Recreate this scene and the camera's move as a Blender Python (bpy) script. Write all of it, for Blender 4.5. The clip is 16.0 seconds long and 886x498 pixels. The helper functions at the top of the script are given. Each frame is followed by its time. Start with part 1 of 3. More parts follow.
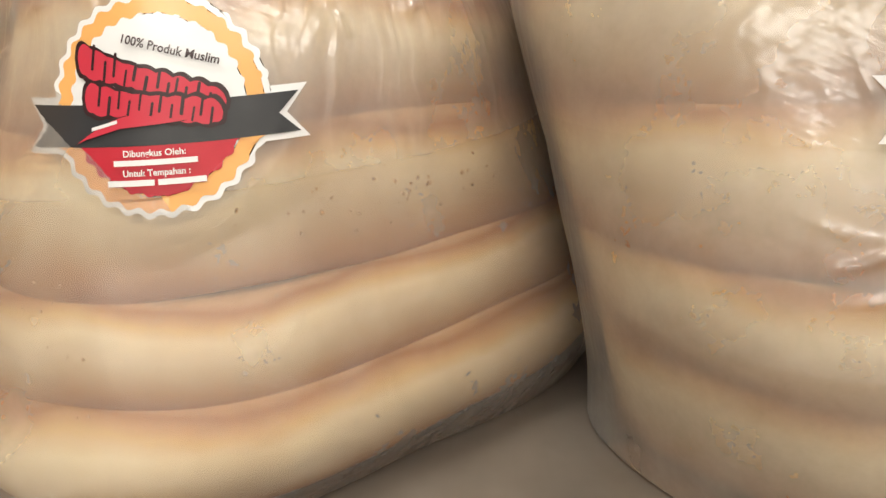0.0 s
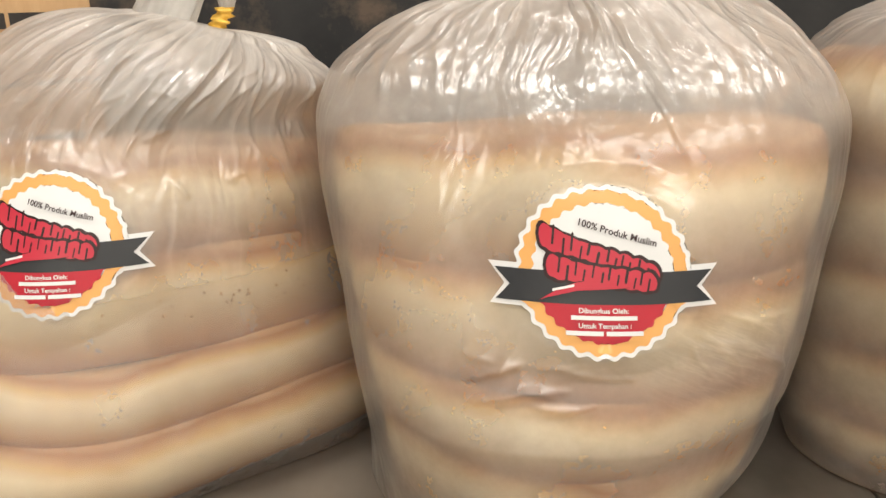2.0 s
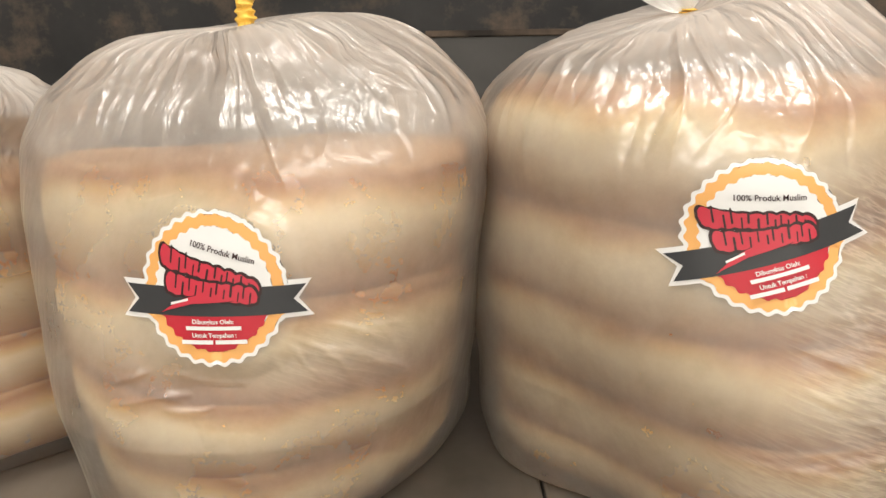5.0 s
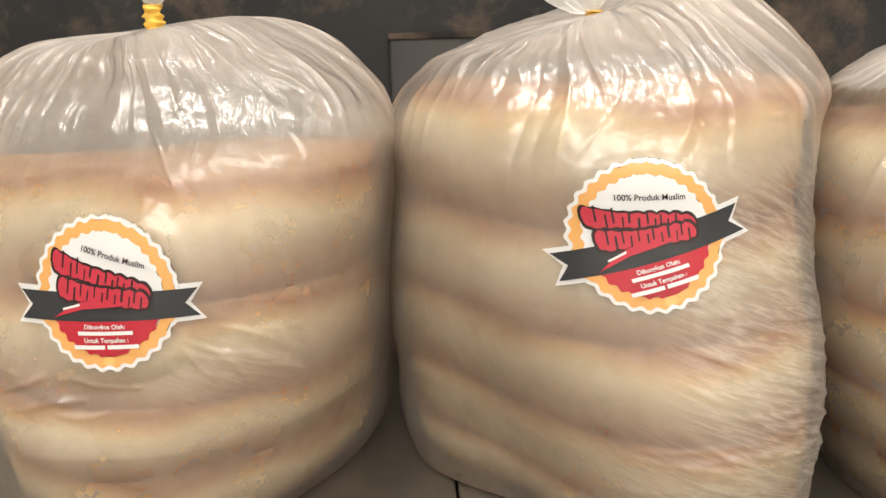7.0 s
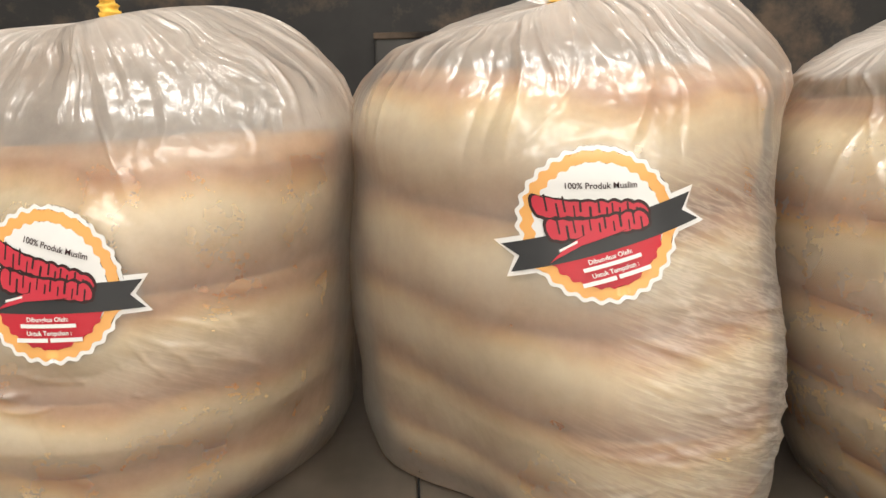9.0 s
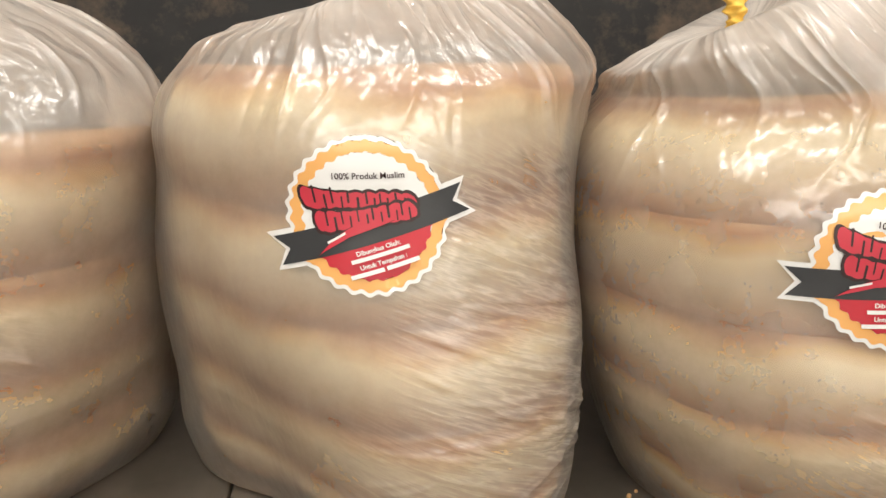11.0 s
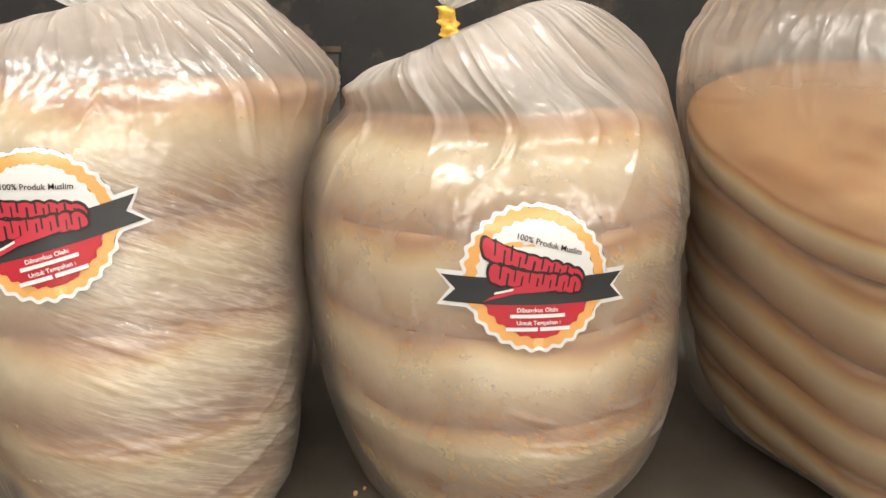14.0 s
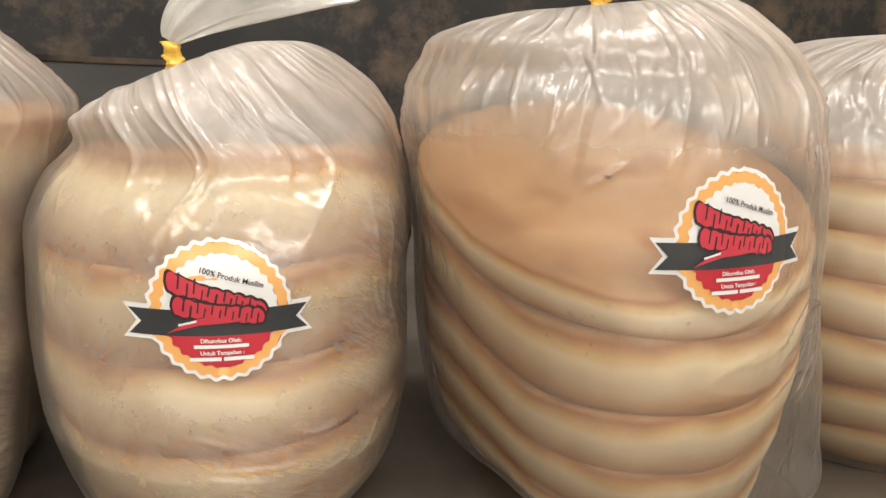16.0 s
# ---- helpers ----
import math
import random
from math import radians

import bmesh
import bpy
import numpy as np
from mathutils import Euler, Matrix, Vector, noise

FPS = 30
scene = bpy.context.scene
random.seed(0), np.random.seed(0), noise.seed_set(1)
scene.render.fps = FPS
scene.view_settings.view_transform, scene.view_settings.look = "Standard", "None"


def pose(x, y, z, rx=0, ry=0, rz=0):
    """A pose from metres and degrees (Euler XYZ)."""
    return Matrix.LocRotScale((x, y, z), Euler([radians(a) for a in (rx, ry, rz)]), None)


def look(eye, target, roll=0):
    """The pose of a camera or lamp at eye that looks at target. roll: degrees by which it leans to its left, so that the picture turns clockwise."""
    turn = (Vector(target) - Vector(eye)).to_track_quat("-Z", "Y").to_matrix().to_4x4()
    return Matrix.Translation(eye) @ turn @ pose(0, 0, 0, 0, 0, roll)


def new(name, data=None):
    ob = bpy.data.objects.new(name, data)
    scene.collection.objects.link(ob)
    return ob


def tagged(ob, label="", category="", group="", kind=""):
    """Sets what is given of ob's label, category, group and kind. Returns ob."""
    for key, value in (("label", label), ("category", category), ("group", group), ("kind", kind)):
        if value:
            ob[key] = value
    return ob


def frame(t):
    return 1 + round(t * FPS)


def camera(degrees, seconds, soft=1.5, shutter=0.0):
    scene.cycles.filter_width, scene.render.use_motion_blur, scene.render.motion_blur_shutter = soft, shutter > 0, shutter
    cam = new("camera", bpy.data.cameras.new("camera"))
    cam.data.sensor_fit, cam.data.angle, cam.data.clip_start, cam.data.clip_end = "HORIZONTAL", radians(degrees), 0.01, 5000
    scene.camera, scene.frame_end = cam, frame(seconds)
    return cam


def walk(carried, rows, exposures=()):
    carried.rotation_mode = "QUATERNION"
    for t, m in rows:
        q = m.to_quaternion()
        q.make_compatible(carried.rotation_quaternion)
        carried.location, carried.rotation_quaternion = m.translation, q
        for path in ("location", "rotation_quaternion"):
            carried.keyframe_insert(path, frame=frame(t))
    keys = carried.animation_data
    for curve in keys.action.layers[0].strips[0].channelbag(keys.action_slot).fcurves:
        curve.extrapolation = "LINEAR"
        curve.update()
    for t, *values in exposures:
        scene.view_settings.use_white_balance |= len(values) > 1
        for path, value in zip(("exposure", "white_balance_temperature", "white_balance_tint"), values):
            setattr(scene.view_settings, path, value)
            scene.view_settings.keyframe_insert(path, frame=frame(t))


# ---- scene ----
# Six tied film bags of pizza bases on a metal table, cardboard boxes beside them.
cam = camera(59.0, 16.0)
PATH = [
    (0, (-0.1308, -0.1756, 0.1579), (-0.1798, 0.7654, -0.1768), -3.80),
    (0.5, (-0.1185, -0.2385, 0.1896), (-0.1693, 0.7057, -0.1358), -4.18),
    (1, (-0.1141, -0.2444, 0.2129), (-0.1590, 0.7031, -0.1036), -2.80),
    (1.5, (-0.0835, -0.2454, 0.2185), (-0.1121, 0.7042, -0.0937), -1.36),
    (2, (-0.0500, -0.2664, 0.2231), (-0.0709, 0.6843, -0.0863), -0.95),
    (2.5, (-0.0134, -0.2856, 0.2296), (-0.0251, 0.6667, -0.0754), -0.67),
    (3, (0.0219, -0.2907, 0.2329), (0.0137, 0.6610, -0.0740), -0.59),
    (3.5, (0.0412, -0.2968, 0.2353), (0.0339, 0.6557, -0.0690), -0.57),
    (4, (0.0604, -0.2970, 0.2397), (0.0593, 0.6565, -0.0616), -0.53),
    (4.5, (0.0712, -0.2948, 0.2369), (0.0868, 0.6573, -0.0686), -0.62),
    (5, (0.0886, -0.2980, 0.2358), (0.1019, 0.6550, -0.0667), -0.95),
    (5.2, (0.0930, -0.2945, 0.2349), (0.1069, 0.6590, -0.0660), -0.78),
    (7.5, (0.1299, -0.3017, 0.2366), (0.1603, 0.6515, -0.0643), -1.42),
    (8, (0.1103, -0.3001, 0.2416), (0.1293, 0.6510, -0.0667), -1.76),
    (8.2, (0.1170, -0.2980, 0.2353), (0.1349, 0.6535, -0.0717), -1.66),
    (10.3, (0.1826, -0.2964, 0.2220), (0.2656, 0.6584, -0.0636), -0.65),
    (10.5, (0.1912, -0.2957, 0.2184), (0.2812, 0.6582, -0.0678), -0.60),
    (11, (0.2077, -0.2987, 0.2190), (0.3166, 0.6542, -0.0640), -0.42),
    (11.5, (0.2318, -0.3008, 0.2231), (0.3638, 0.6488, -0.0611), -0.11),
    (12, (0.2558, -0.3075, 0.2207), (0.4046, 0.6404, -0.0610), 0.21),
    (12.5, (0.2704, -0.3135, 0.2199), (0.4323, 0.6326, -0.0608), 0.54),
    (13, (0.2839, -0.3191, 0.2273), (0.4534, 0.6260, -0.0521), 0.62),
    (13.5, (0.2931, -0.3232, 0.2262), (0.4711, 0.6212, -0.0503), 0.75),
    (14, (0.3062, -0.3302, 0.2251), (0.4911, 0.6134, -0.0496), 0.96),
    (14.5, (0.3200, -0.3394, 0.2267), (0.5254, 0.6040, -0.0339), 1.10),
    (15, (0.3329, -0.3452, 0.2327), (0.5604, 0.5912, -0.0343), 1.51),
    (15.5, (0.3488, -0.3532, 0.2347), (0.6061, 0.5733, -0.0399), 2.02),
    (16, (0.3796, -0.3649, 0.2408), (0.7056, 0.5456, -0.0133), 3.29),
]
walk(cam, [(t, look(eye, target, roll)) for t, eye, target, roll in PATH])

# ---- light ----
world = bpy.data.worlds.new("room_air")
scene.world = world
world.use_nodes = True
world.node_tree.nodes["Background"].inputs["Color"].default_value = (0.9, 0.85, 0.8, 1)
world.node_tree.nodes["Background"].inputs["Strength"].default_value = 0.05
scene.view_settings.exposure = -0.14


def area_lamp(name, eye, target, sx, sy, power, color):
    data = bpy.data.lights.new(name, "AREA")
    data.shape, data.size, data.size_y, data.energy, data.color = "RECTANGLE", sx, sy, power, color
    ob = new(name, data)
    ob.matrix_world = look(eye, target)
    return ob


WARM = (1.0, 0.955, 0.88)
for x in (-0.75, 0.35, 1.45):
    area_lamp("ceiling_tube_lamp", (x, -1.75, 1.62), (x * 0.6, -0.1, 0.1), 0.95, 0.10, 11, WARM)
for x in (-0.4, 0.9):
    area_lamp("ceiling_tube_lamp", (x, -0.15, 1.64), (x, -0.05, 0.1), 0.95, 0.10, 17, WARM)
# unseen fill lamps, added to bounce soft light off the south wall
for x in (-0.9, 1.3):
    area_lamp("added_fill_lamp", (x, -1.7, 1.60), (x, -3.0, 0.3), 0.9, 0.12, 52, WARM)


# ---- materials ----
class Nodes:
    """A small wrapper to write node materials."""

    def __init__(self, name):
        self.mat = bpy.data.materials.new(name)
        self.mat.use_nodes = True
        self.tree = self.mat.node_tree
        self.tree.nodes.clear()

    def add(self, kind, **inputs):
        node = self.tree.nodes.new(kind)
        for key, value in inputs.items():
            self.put(node, key.replace("_", " "), value)
        return node

    def put(self, node, key, value):
        socket = node.inputs[int(key)] if key.isdigit() else node.inputs[key]
        if isinstance(value, bpy.types.NodeSocket):
            self.tree.links.new(value, socket)
        else:
            socket.default_value = value

    def noise(self, scale, detail=3.0, rough=0.55, vector=None, stretch=None):
        if vector is None:
            vector = self.add("ShaderNodeTexCoord").outputs["Object"]
        if stretch:
            m = self.add("ShaderNodeMapping", Vector=vector, Scale=stretch)
            vector = m.outputs["Vector"]
        n = self.add("ShaderNodeTexNoise", Vector=vector, Scale=scale, Detail=detail, Roughness=rough)
        return n.outputs["Fac"]

    def ramp(self, fac, *stops):
        node = self.add("ShaderNodeValToRGB", Fac=fac)
        ramp = node.color_ramp
        while len(ramp.elements) < len(stops):
            ramp.elements.new(0.5)
        for e, (at, color) in zip(ramp.elements, stops):
            e.position = at
            e.color = (*color, 1) if len(color) == 3 else color
        return node.outputs["Color"]

    def math(self, op, a, b=0.0, clamp=False):
        node = self.add("ShaderNodeMath")
        node.operation, node.use_clamp = op, clamp
        self.put(node, "0", a)
        self.put(node, "1", b)
        return node.outputs[0]

    def mix(self, fac, a, b, kind="MIX"):
        node = self.add("ShaderNodeMix")
        node.data_type, node.blend_type = "RGBA", kind
        for index, value in ((0, fac), (6, a), (7, b)):
            if isinstance(value, bpy.types.NodeSocket):
                self.tree.links.new(value, node.inputs[index])
            else:
                node.inputs[index].default_value = value if index == 0 else (*value, 1)
        return node.outputs[2]

    def bump(self, height, strength, distance, normal=None):
        node = self.add("ShaderNodeBump", Height=height, Strength=strength, Distance=distance)
        if normal is not None:
            self.put(node, "Normal", normal)
        return node.outputs["Normal"]

    def ridged(self, fac):
        """Sharp crests where a noise crosses its middle."""
        off = self.math("ABSOLUTE", self.math("SUBTRACT", self.math("MULTIPLY", fac, 2.0), 1.0))
        return self.math("SUBTRACT", 1.0, self.math("MULTIPLY", off, 2.2), True)

    def done(self, shader):
        out = self.add("ShaderNodeOutputMaterial")
        self.tree.links.new(shader, out.inputs["Surface"])
        return self.mat

    def principled(self, color, rough=0.5, metal=0.0, normal=None, **more):
        p = self.add("ShaderNodeBsdfPrincipled")
        self.put(p, "Base Color", color if isinstance(color, bpy.types.NodeSocket) else (*color, 1))
        self.put(p, "Roughness", rough)
        self.put(p, "Metallic", metal)
        if normal is not None:
            self.put(p, "Normal", normal)
        for key, value in more.items():
            self.put(p, key.replace("_", " "), value)
        return self.done(p.outputs[0])


def film_material(name, low, high, cloud=0.15):
    """Frosted polythene: see-through, a milky veil and a sheen broken by fine creases along the skin; some crease sheen
    is painted into the veil.
    """
    n = Nodes(name)
    co = n.add("ShaderNodeTexCoord").outputs["Object"]
    along = n.add("ShaderNodeAttribute")
    along.attribute_name = "along_skin"
    skin_co = along.outputs["Vector"]
    dense = n.add("ShaderNodeAttribute")
    dense.attribute_name = "gather"
    gather = dense.outputs["Fac"]
    zone = n.add("ShaderNodeAttribute")
    zone.attribute_name = "crinkle"
    crinkle = zone.outputs["Fac"]
    drift = n.add("ShaderNodeTexNoise", Vector=co, Scale=22.0, Detail=2.0)
    bent = n.add("ShaderNodeVectorMath")
    bent.operation = "MULTIPLY_ADD"
    n.put(bent, "0", drift.outputs["Color"])
    n.put(bent, "1", (0.035, 0.035, 0.0))
    n.put(bent, "2", skin_co)
    bent = bent.outputs[0]
    fine = n.noise(1, 3, 0.6, bent, (170, 16, 1))
    streak = n.noise(1, 2, 0.5, bent, (42, 7, 1))
    slant = n.noise(1, 3, 0.6, n.add("ShaderNodeMapping", Vector=skin_co, Rotation=(0, 0, 0.45)).outputs[0], (30, 230, 1))
    broad = n.noise(16, 2, 0.5, co, (1.0, 1.0, 0.5))
    speck = n.noise(520, 2, 0.5, co)
    slack = n.add("ShaderNodeAttribute")
    slack.attribute_name = "loose"
    wrinkle = n.noise(70, 3, 0.6, co)
    sags = n.noise(38, 3, 0.6, co, (1.0, 1.0, 0.3))
    tight = n.math("ADD", n.math("ADD", n.math("MULTIPLY", gather, 1.5), n.math("MULTIPLY", slack.outputs["Fac"], 0.45)), 0.08, True)
    normal = n.bump(wrinkle, 0.25, 0.0020, n.bump(sags, 0.55, 0.0050, n.bump(broad, 0.40, 0.006)))
    normal = n.bump(n.math("MULTIPLY", n.ridged(slant), n.math("ADD", crinkle, 0.06)), 0.9, 0.0011, normal)
    normal = n.bump(n.math("MULTIPLY", n.ridged(streak), tight), 0.9, 0.0042, normal)
    normal = n.bump(n.math("MULTIPLY", n.ridged(fine), tight), 0.6, 0.0007, normal)
    normal = n.bump(speck, 0.10, 0.0004, normal)
    clear = n.add("ShaderNodeBsdfTransparent", Color=(0.99, 0.985, 0.975, 1))
    veil = n.add("ShaderNodeBsdfDiffuse", Color=(0.90, 0.88, 0.84, 1))
    through_veil = n.add("ShaderNodeBsdfTranslucent", Color=(0.90, 0.88, 0.84, 1))
    milky = n.add("ShaderNodeMixShader", Fac=0.5)
    n.tree.links.new(veil.outputs[0], milky.inputs[1])
    n.tree.links.new(through_veil.outputs[0], milky.inputs[2])
    frost = n.ramp(n.noise(28, 5, 0.65, co), (0.3, (low, low, low)), (0.75, (high, high, high)))
    strands = n.math("POWER", n.ridged(streak), 3.0)
    frost = n.math("ADD", frost, n.math("MULTIPLY", n.math("MULTIPLY", gather, strands), 0.40), True)
    frost = n.math("ADD", frost, n.math("MULTIPLY", n.math("POWER", gather, 1.2), 0.42), True)
    frost = n.math("ADD", frost, n.math("MULTIPLY", slack.outputs["Fac"], cloud), True)
    # sheen on the slanting creases, painted into the veil as white strands
    painted_sheen = n.math("POWER", n.ridged(slant), 4.0)
    frost = n.math("ADD", frost, n.math("MULTIPLY", n.math("MULTIPLY", crinkle, painted_sheen), 0.30), True)
    body = n.add("ShaderNodeMixShader", Fac=frost)
    n.tree.links.new(clear.outputs[0], body.inputs[1])
    n.tree.links.new(milky.outputs[0], body.inputs[2])
    crisp = n.add("ShaderNodeBsdfGlossy", Color=(1, 1, 1, 1), Roughness=n.math("SUBTRACT", 0.19, n.math("MULTIPLY", gather, 0.20)), Normal=normal)
    soft = n.add("ShaderNodeBsdfGlossy", Color=(1, 1, 1, 1), Roughness=0.32, Normal=normal)
    gloss = n.add("ShaderNodeMixShader", Fac=0.5)
    n.tree.links.new(crisp.outputs[0], gloss.inputs[1])
    n.tree.links.new(soft.outputs[0], gloss.inputs[2])
    fres = n.add("ShaderNodeFresnel", IOR=1.5, Normal=normal)
    skin = n.add("ShaderNodeMixShader", Fac=n.math("ADD", n.math("MULTIPLY", fres.outputs[0], 0.80), 0.05))
    n.tree.links.new(body.outputs[0], skin.inputs[1])
    n.tree.links.new(gloss.outputs[0], skin.inputs[2])
    return n.done(skin.outputs[0])


def bread_material():
    """Baked dough: golden on the two faces and their rims, pale on the rounded side, its lower part painted darker as
    shade.
    """
    n = Nodes("baked_dough")
    tc = n.add("ShaderNodeTexCoord")
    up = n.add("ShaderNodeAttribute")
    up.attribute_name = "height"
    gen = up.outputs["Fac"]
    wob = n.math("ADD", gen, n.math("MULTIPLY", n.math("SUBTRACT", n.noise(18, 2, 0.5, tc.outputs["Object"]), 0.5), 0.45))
    # lower stops darker: shade from overhead light painted below the pale band
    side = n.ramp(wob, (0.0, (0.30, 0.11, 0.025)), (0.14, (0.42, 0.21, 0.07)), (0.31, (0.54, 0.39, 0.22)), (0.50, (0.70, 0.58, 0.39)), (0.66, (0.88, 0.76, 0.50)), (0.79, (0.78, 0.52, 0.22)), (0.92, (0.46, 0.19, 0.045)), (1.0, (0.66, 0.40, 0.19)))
    brown = n.ramp(n.noise(14, 4, 0.6, tc.outputs["Object"]), (0.35, (1, 1, 1)), (0.7, (0.86, 0.74, 0.60)))
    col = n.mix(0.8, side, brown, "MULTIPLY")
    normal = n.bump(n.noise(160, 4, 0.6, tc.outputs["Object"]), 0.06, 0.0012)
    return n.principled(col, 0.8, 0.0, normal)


def plain(name, color, rough, metal=0.0, grain=60.0, vary=0.12, bump=0.1, **more):
    n = Nodes(name)
    dark = tuple(c * (1 - vary) for c in color)
    light = tuple(min(1.0, c * (1 + vary)) for c in color)
    col = n.ramp(n.noise(grain, 4), (0.3, dark), (0.7, light))
    normal = n.bump(n.noise(grain * 6, 2), bump, 0.0006)
    return n.principled(col, rough, metal, normal, **more)


def cardboard_material():
    n = Nodes("brown_cardboard")
    co = n.add("ShaderNodeTexCoord").outputs["Object"]
    fibre = n.noise(180, 4, 0.7, co, (1, 1, 0.25))
    blot = n.noise(9, 3, 0.5, co)
    col = n.mix(0.35, n.ramp(blot, (0.3, (0.47, 0.29, 0.14)), (0.7, (0.56, 0.36, 0.19))), n.ramp(fibre, (0.3, (0.40, 0.25, 0.12)), (0.7, (0.62, 0.42, 0.24))))
    return n.principled(col, 0.75, 0.0, n.bump(fibre, 0.15, 0.0008))


def table_material():
    n = Nodes("dull_table_metal")
    co = n.add("ShaderNodeTexCoord").outputs["Object"]
    smear = n.noise(7, 5, 0.6, co)
    scratch = n.noise(60, 4, 0.6, co, (1, 0.06, 1))
    col = n.ramp(smear, (0.3, (0.16, 0.138, 0.112)), (0.7, (0.31, 0.268, 0.225)))
    rough = n.ramp(scratch, (0.3, (0.32, 0.32, 0.32)), (0.7, (0.5, 0.5, 0.5)))
    return n.principled(col, rough, 0.6, n.bump(scratch, 0.08, 0.0006))


def wall_material():
    n = Nodes("sooty_dark_wall")
    co = n.add("ShaderNodeTexCoord").outputs["Object"]
    soot = n.noise(4.5, 5, 0.65, co)
    rust = n.noise(7, 6, 0.7, co)
    base = n.ramp(soot, (0.3, (0.010, 0.010, 0.011)), (0.7, (0.032, 0.030, 0.029)))
    col = n.mix(n.ramp(rust, (0.50, (0, 0, 0)), (0.66, (0.8, 0.8, 0.8))), base, (0.13, 0.09, 0.06))
    return n.principled(col, 0.7, 0.0, n.bump(rust, 0.3, 0.004))


FILMS = [film_material("frosted_polythene", *v) for v in ((0.14, 0.29, 0.12), (0.20, 0.36, 0.10), (0.22, 0.38, 0.15), (0.16, 0.34, 0.22), (0.08, 0.22, 0.28), (0.08, 0.22, 0.28))]
GATHERED = film_material("gathered_polythene", 0.4, 0.6)
BREAD, CARD, TABLE, SOOT = bread_material(), cardboard_material(), table_material(), wall_material()
YELLOW = plain("yellow_tie_tape", (0.85, 0.52, 0.08), 0.5, grain=200, vary=0.2, bump=0.6)
STICKER_WHITE = plain("white_sticker_vinyl", (0.72, 0.72, 0.72), 0.22, vary=0.02, bump=0.02)
STICKER_ORANGE = plain("orange_sticker_ink", (0.74, 0.38, 0.12), 0.25, vary=0.02, bump=0.02)
STICKER_RED = plain("red_sticker_ink", (0.46, 0.018, 0.035), 0.22, vary=0.03, bump=0.02)
STICKER_LOGO = plain("logo_red_ink", (0.50, 0.03, 0.055), 0.22, vary=0.03, bump=0.02)
STICKER_BLACK = plain("charcoal_sticker_ink", (0.028, 0.03, 0.034), 0.22, vary=0.05, bump=0.02)
STICKER_INK = plain("dark_brown_ink", (0.03, 0.012, 0.014), 0.25, vary=0.05, bump=0.02)
PRINT = plain("black_box_print", (0.03, 0.025, 0.022), 0.7, vary=0.3)
PLASTER = plain("pale_bounce_wall", (0.72, 0.69, 0.64), 0.8, grain=8)
CEIL = plain("white_ceiling_paint", (0.75, 0.74, 0.72), 0.85, grain=8)
FLOORING = plain("grey_floor_tile", (0.22, 0.20, 0.18), 0.5, grain=8)


# ---- mesh helpers ----
def part(name, bm, material, parent=None, label="", smooth=False):
    data = bpy.data.meshes.new(name)
    bm.to_mesh(data)
    bm.free()
    data.materials.append(material)
    if smooth:
        for p in data.polygons:
            p.use_smooth = True
    ob = new(name, data)
    if parent is not None:
        ob.parent = parent
        ob.matrix_parent_inverse = parent.matrix_basis.inverted()
    if label:
        tagged(ob, label)
    return ob


def grid_mesh(points, rings, segs, closed=True):
    """A tube of rings x segs points."""
    bm = bmesh.new()
    vs = [bm.verts.new(p) for p in points]
    for i in range(rings - 1):
        for j in range(segs if closed else segs - 1):
            a, b = i * segs + j, i * segs + (j + 1) % segs
            bm.faces.new((vs[a], vs[b], vs[b + segs], vs[a + segs]))
    return bm


def box_bm(x0, x1, y0, y1, z0, z1, bevel=0.0, segments=2):
    bm = bmesh.new()
    bmesh.ops.create_cube(bm, size=1.0)
    bmesh.ops.scale(bm, vec=(x1 - x0, y1 - y0, z1 - z0), verts=bm.verts)
    bmesh.ops.translate(bm, vec=((x0 + x1) / 2, (y0 + y1) / 2, (z0 + z1) / 2), verts=bm.verts)
    if bevel:
        bmesh.ops.bevel(bm, geom=bm.edges[:], offset=bevel, segments=segments, affect="EDGES", profile=0.5)
    return bm


def smooth_table(rows, z):
    """Smooth interpolation in rows of (z, value)."""
    zs = np.array([r[0] for r in rows])
    vs = np.array([r[1] for r in rows])
    slopes = np.gradient(vs, zs)
    i = int(np.clip(np.searchsorted(zs, z) - 1, 0, len(zs) - 2))
    h = zs[i + 1] - zs[i]
    u = min(max((z - zs[i]) / h, 0.0), 1.0)
    return float((2 * u**3 - 3 * u**2 + 1) * vs[i] + (u**3 - 2 * u**2 + u) * h * slopes[i] + (3 * u**2 - 2 * u**3) * vs[i + 1] + (u**3 - u**2) * h * slopes[i + 1])


# ---- the room ----
tagged(part("floor", box_bm(-3, 3, -3, 3, -0.95, -0.90), FLOORING), "grey tiled floor under the table", "floor", kind="structure")
tagged(part("ceiling", box_bm(-3, 3, -3, 3, 1.70, 1.75), CEIL), "white painted ceiling over the room", "ceiling", kind="structure")
# south, west and east walls stay out of view, added pale to bounce fill
tagged(part("wall_south", box_bm(-3, 3, -3.1, -3.0, -0.9, 1.7), PLASTER), "unseen pale wall added to bounce light", "wall", kind="structure")
tagged(part("wall_west", box_bm(-3.1, -3.0, -3, 3, -0.9, 1.7), PLASTER), "unseen pale wall added to bounce light", "wall", kind="structure")
tagged(part("wall_east", box_bm(3.0, 3.1, -3, 3, -0.9, 1.7), PLASTER), "unseen pale wall added to bounce light", "wall", kind="structure")
tagged(part("wall_north", box_bm(-3, 3, 1.10, 1.2, -0.9, 1.7), SOOT), "dark sooty wall with brown rust patches", "wall", kind="structure")

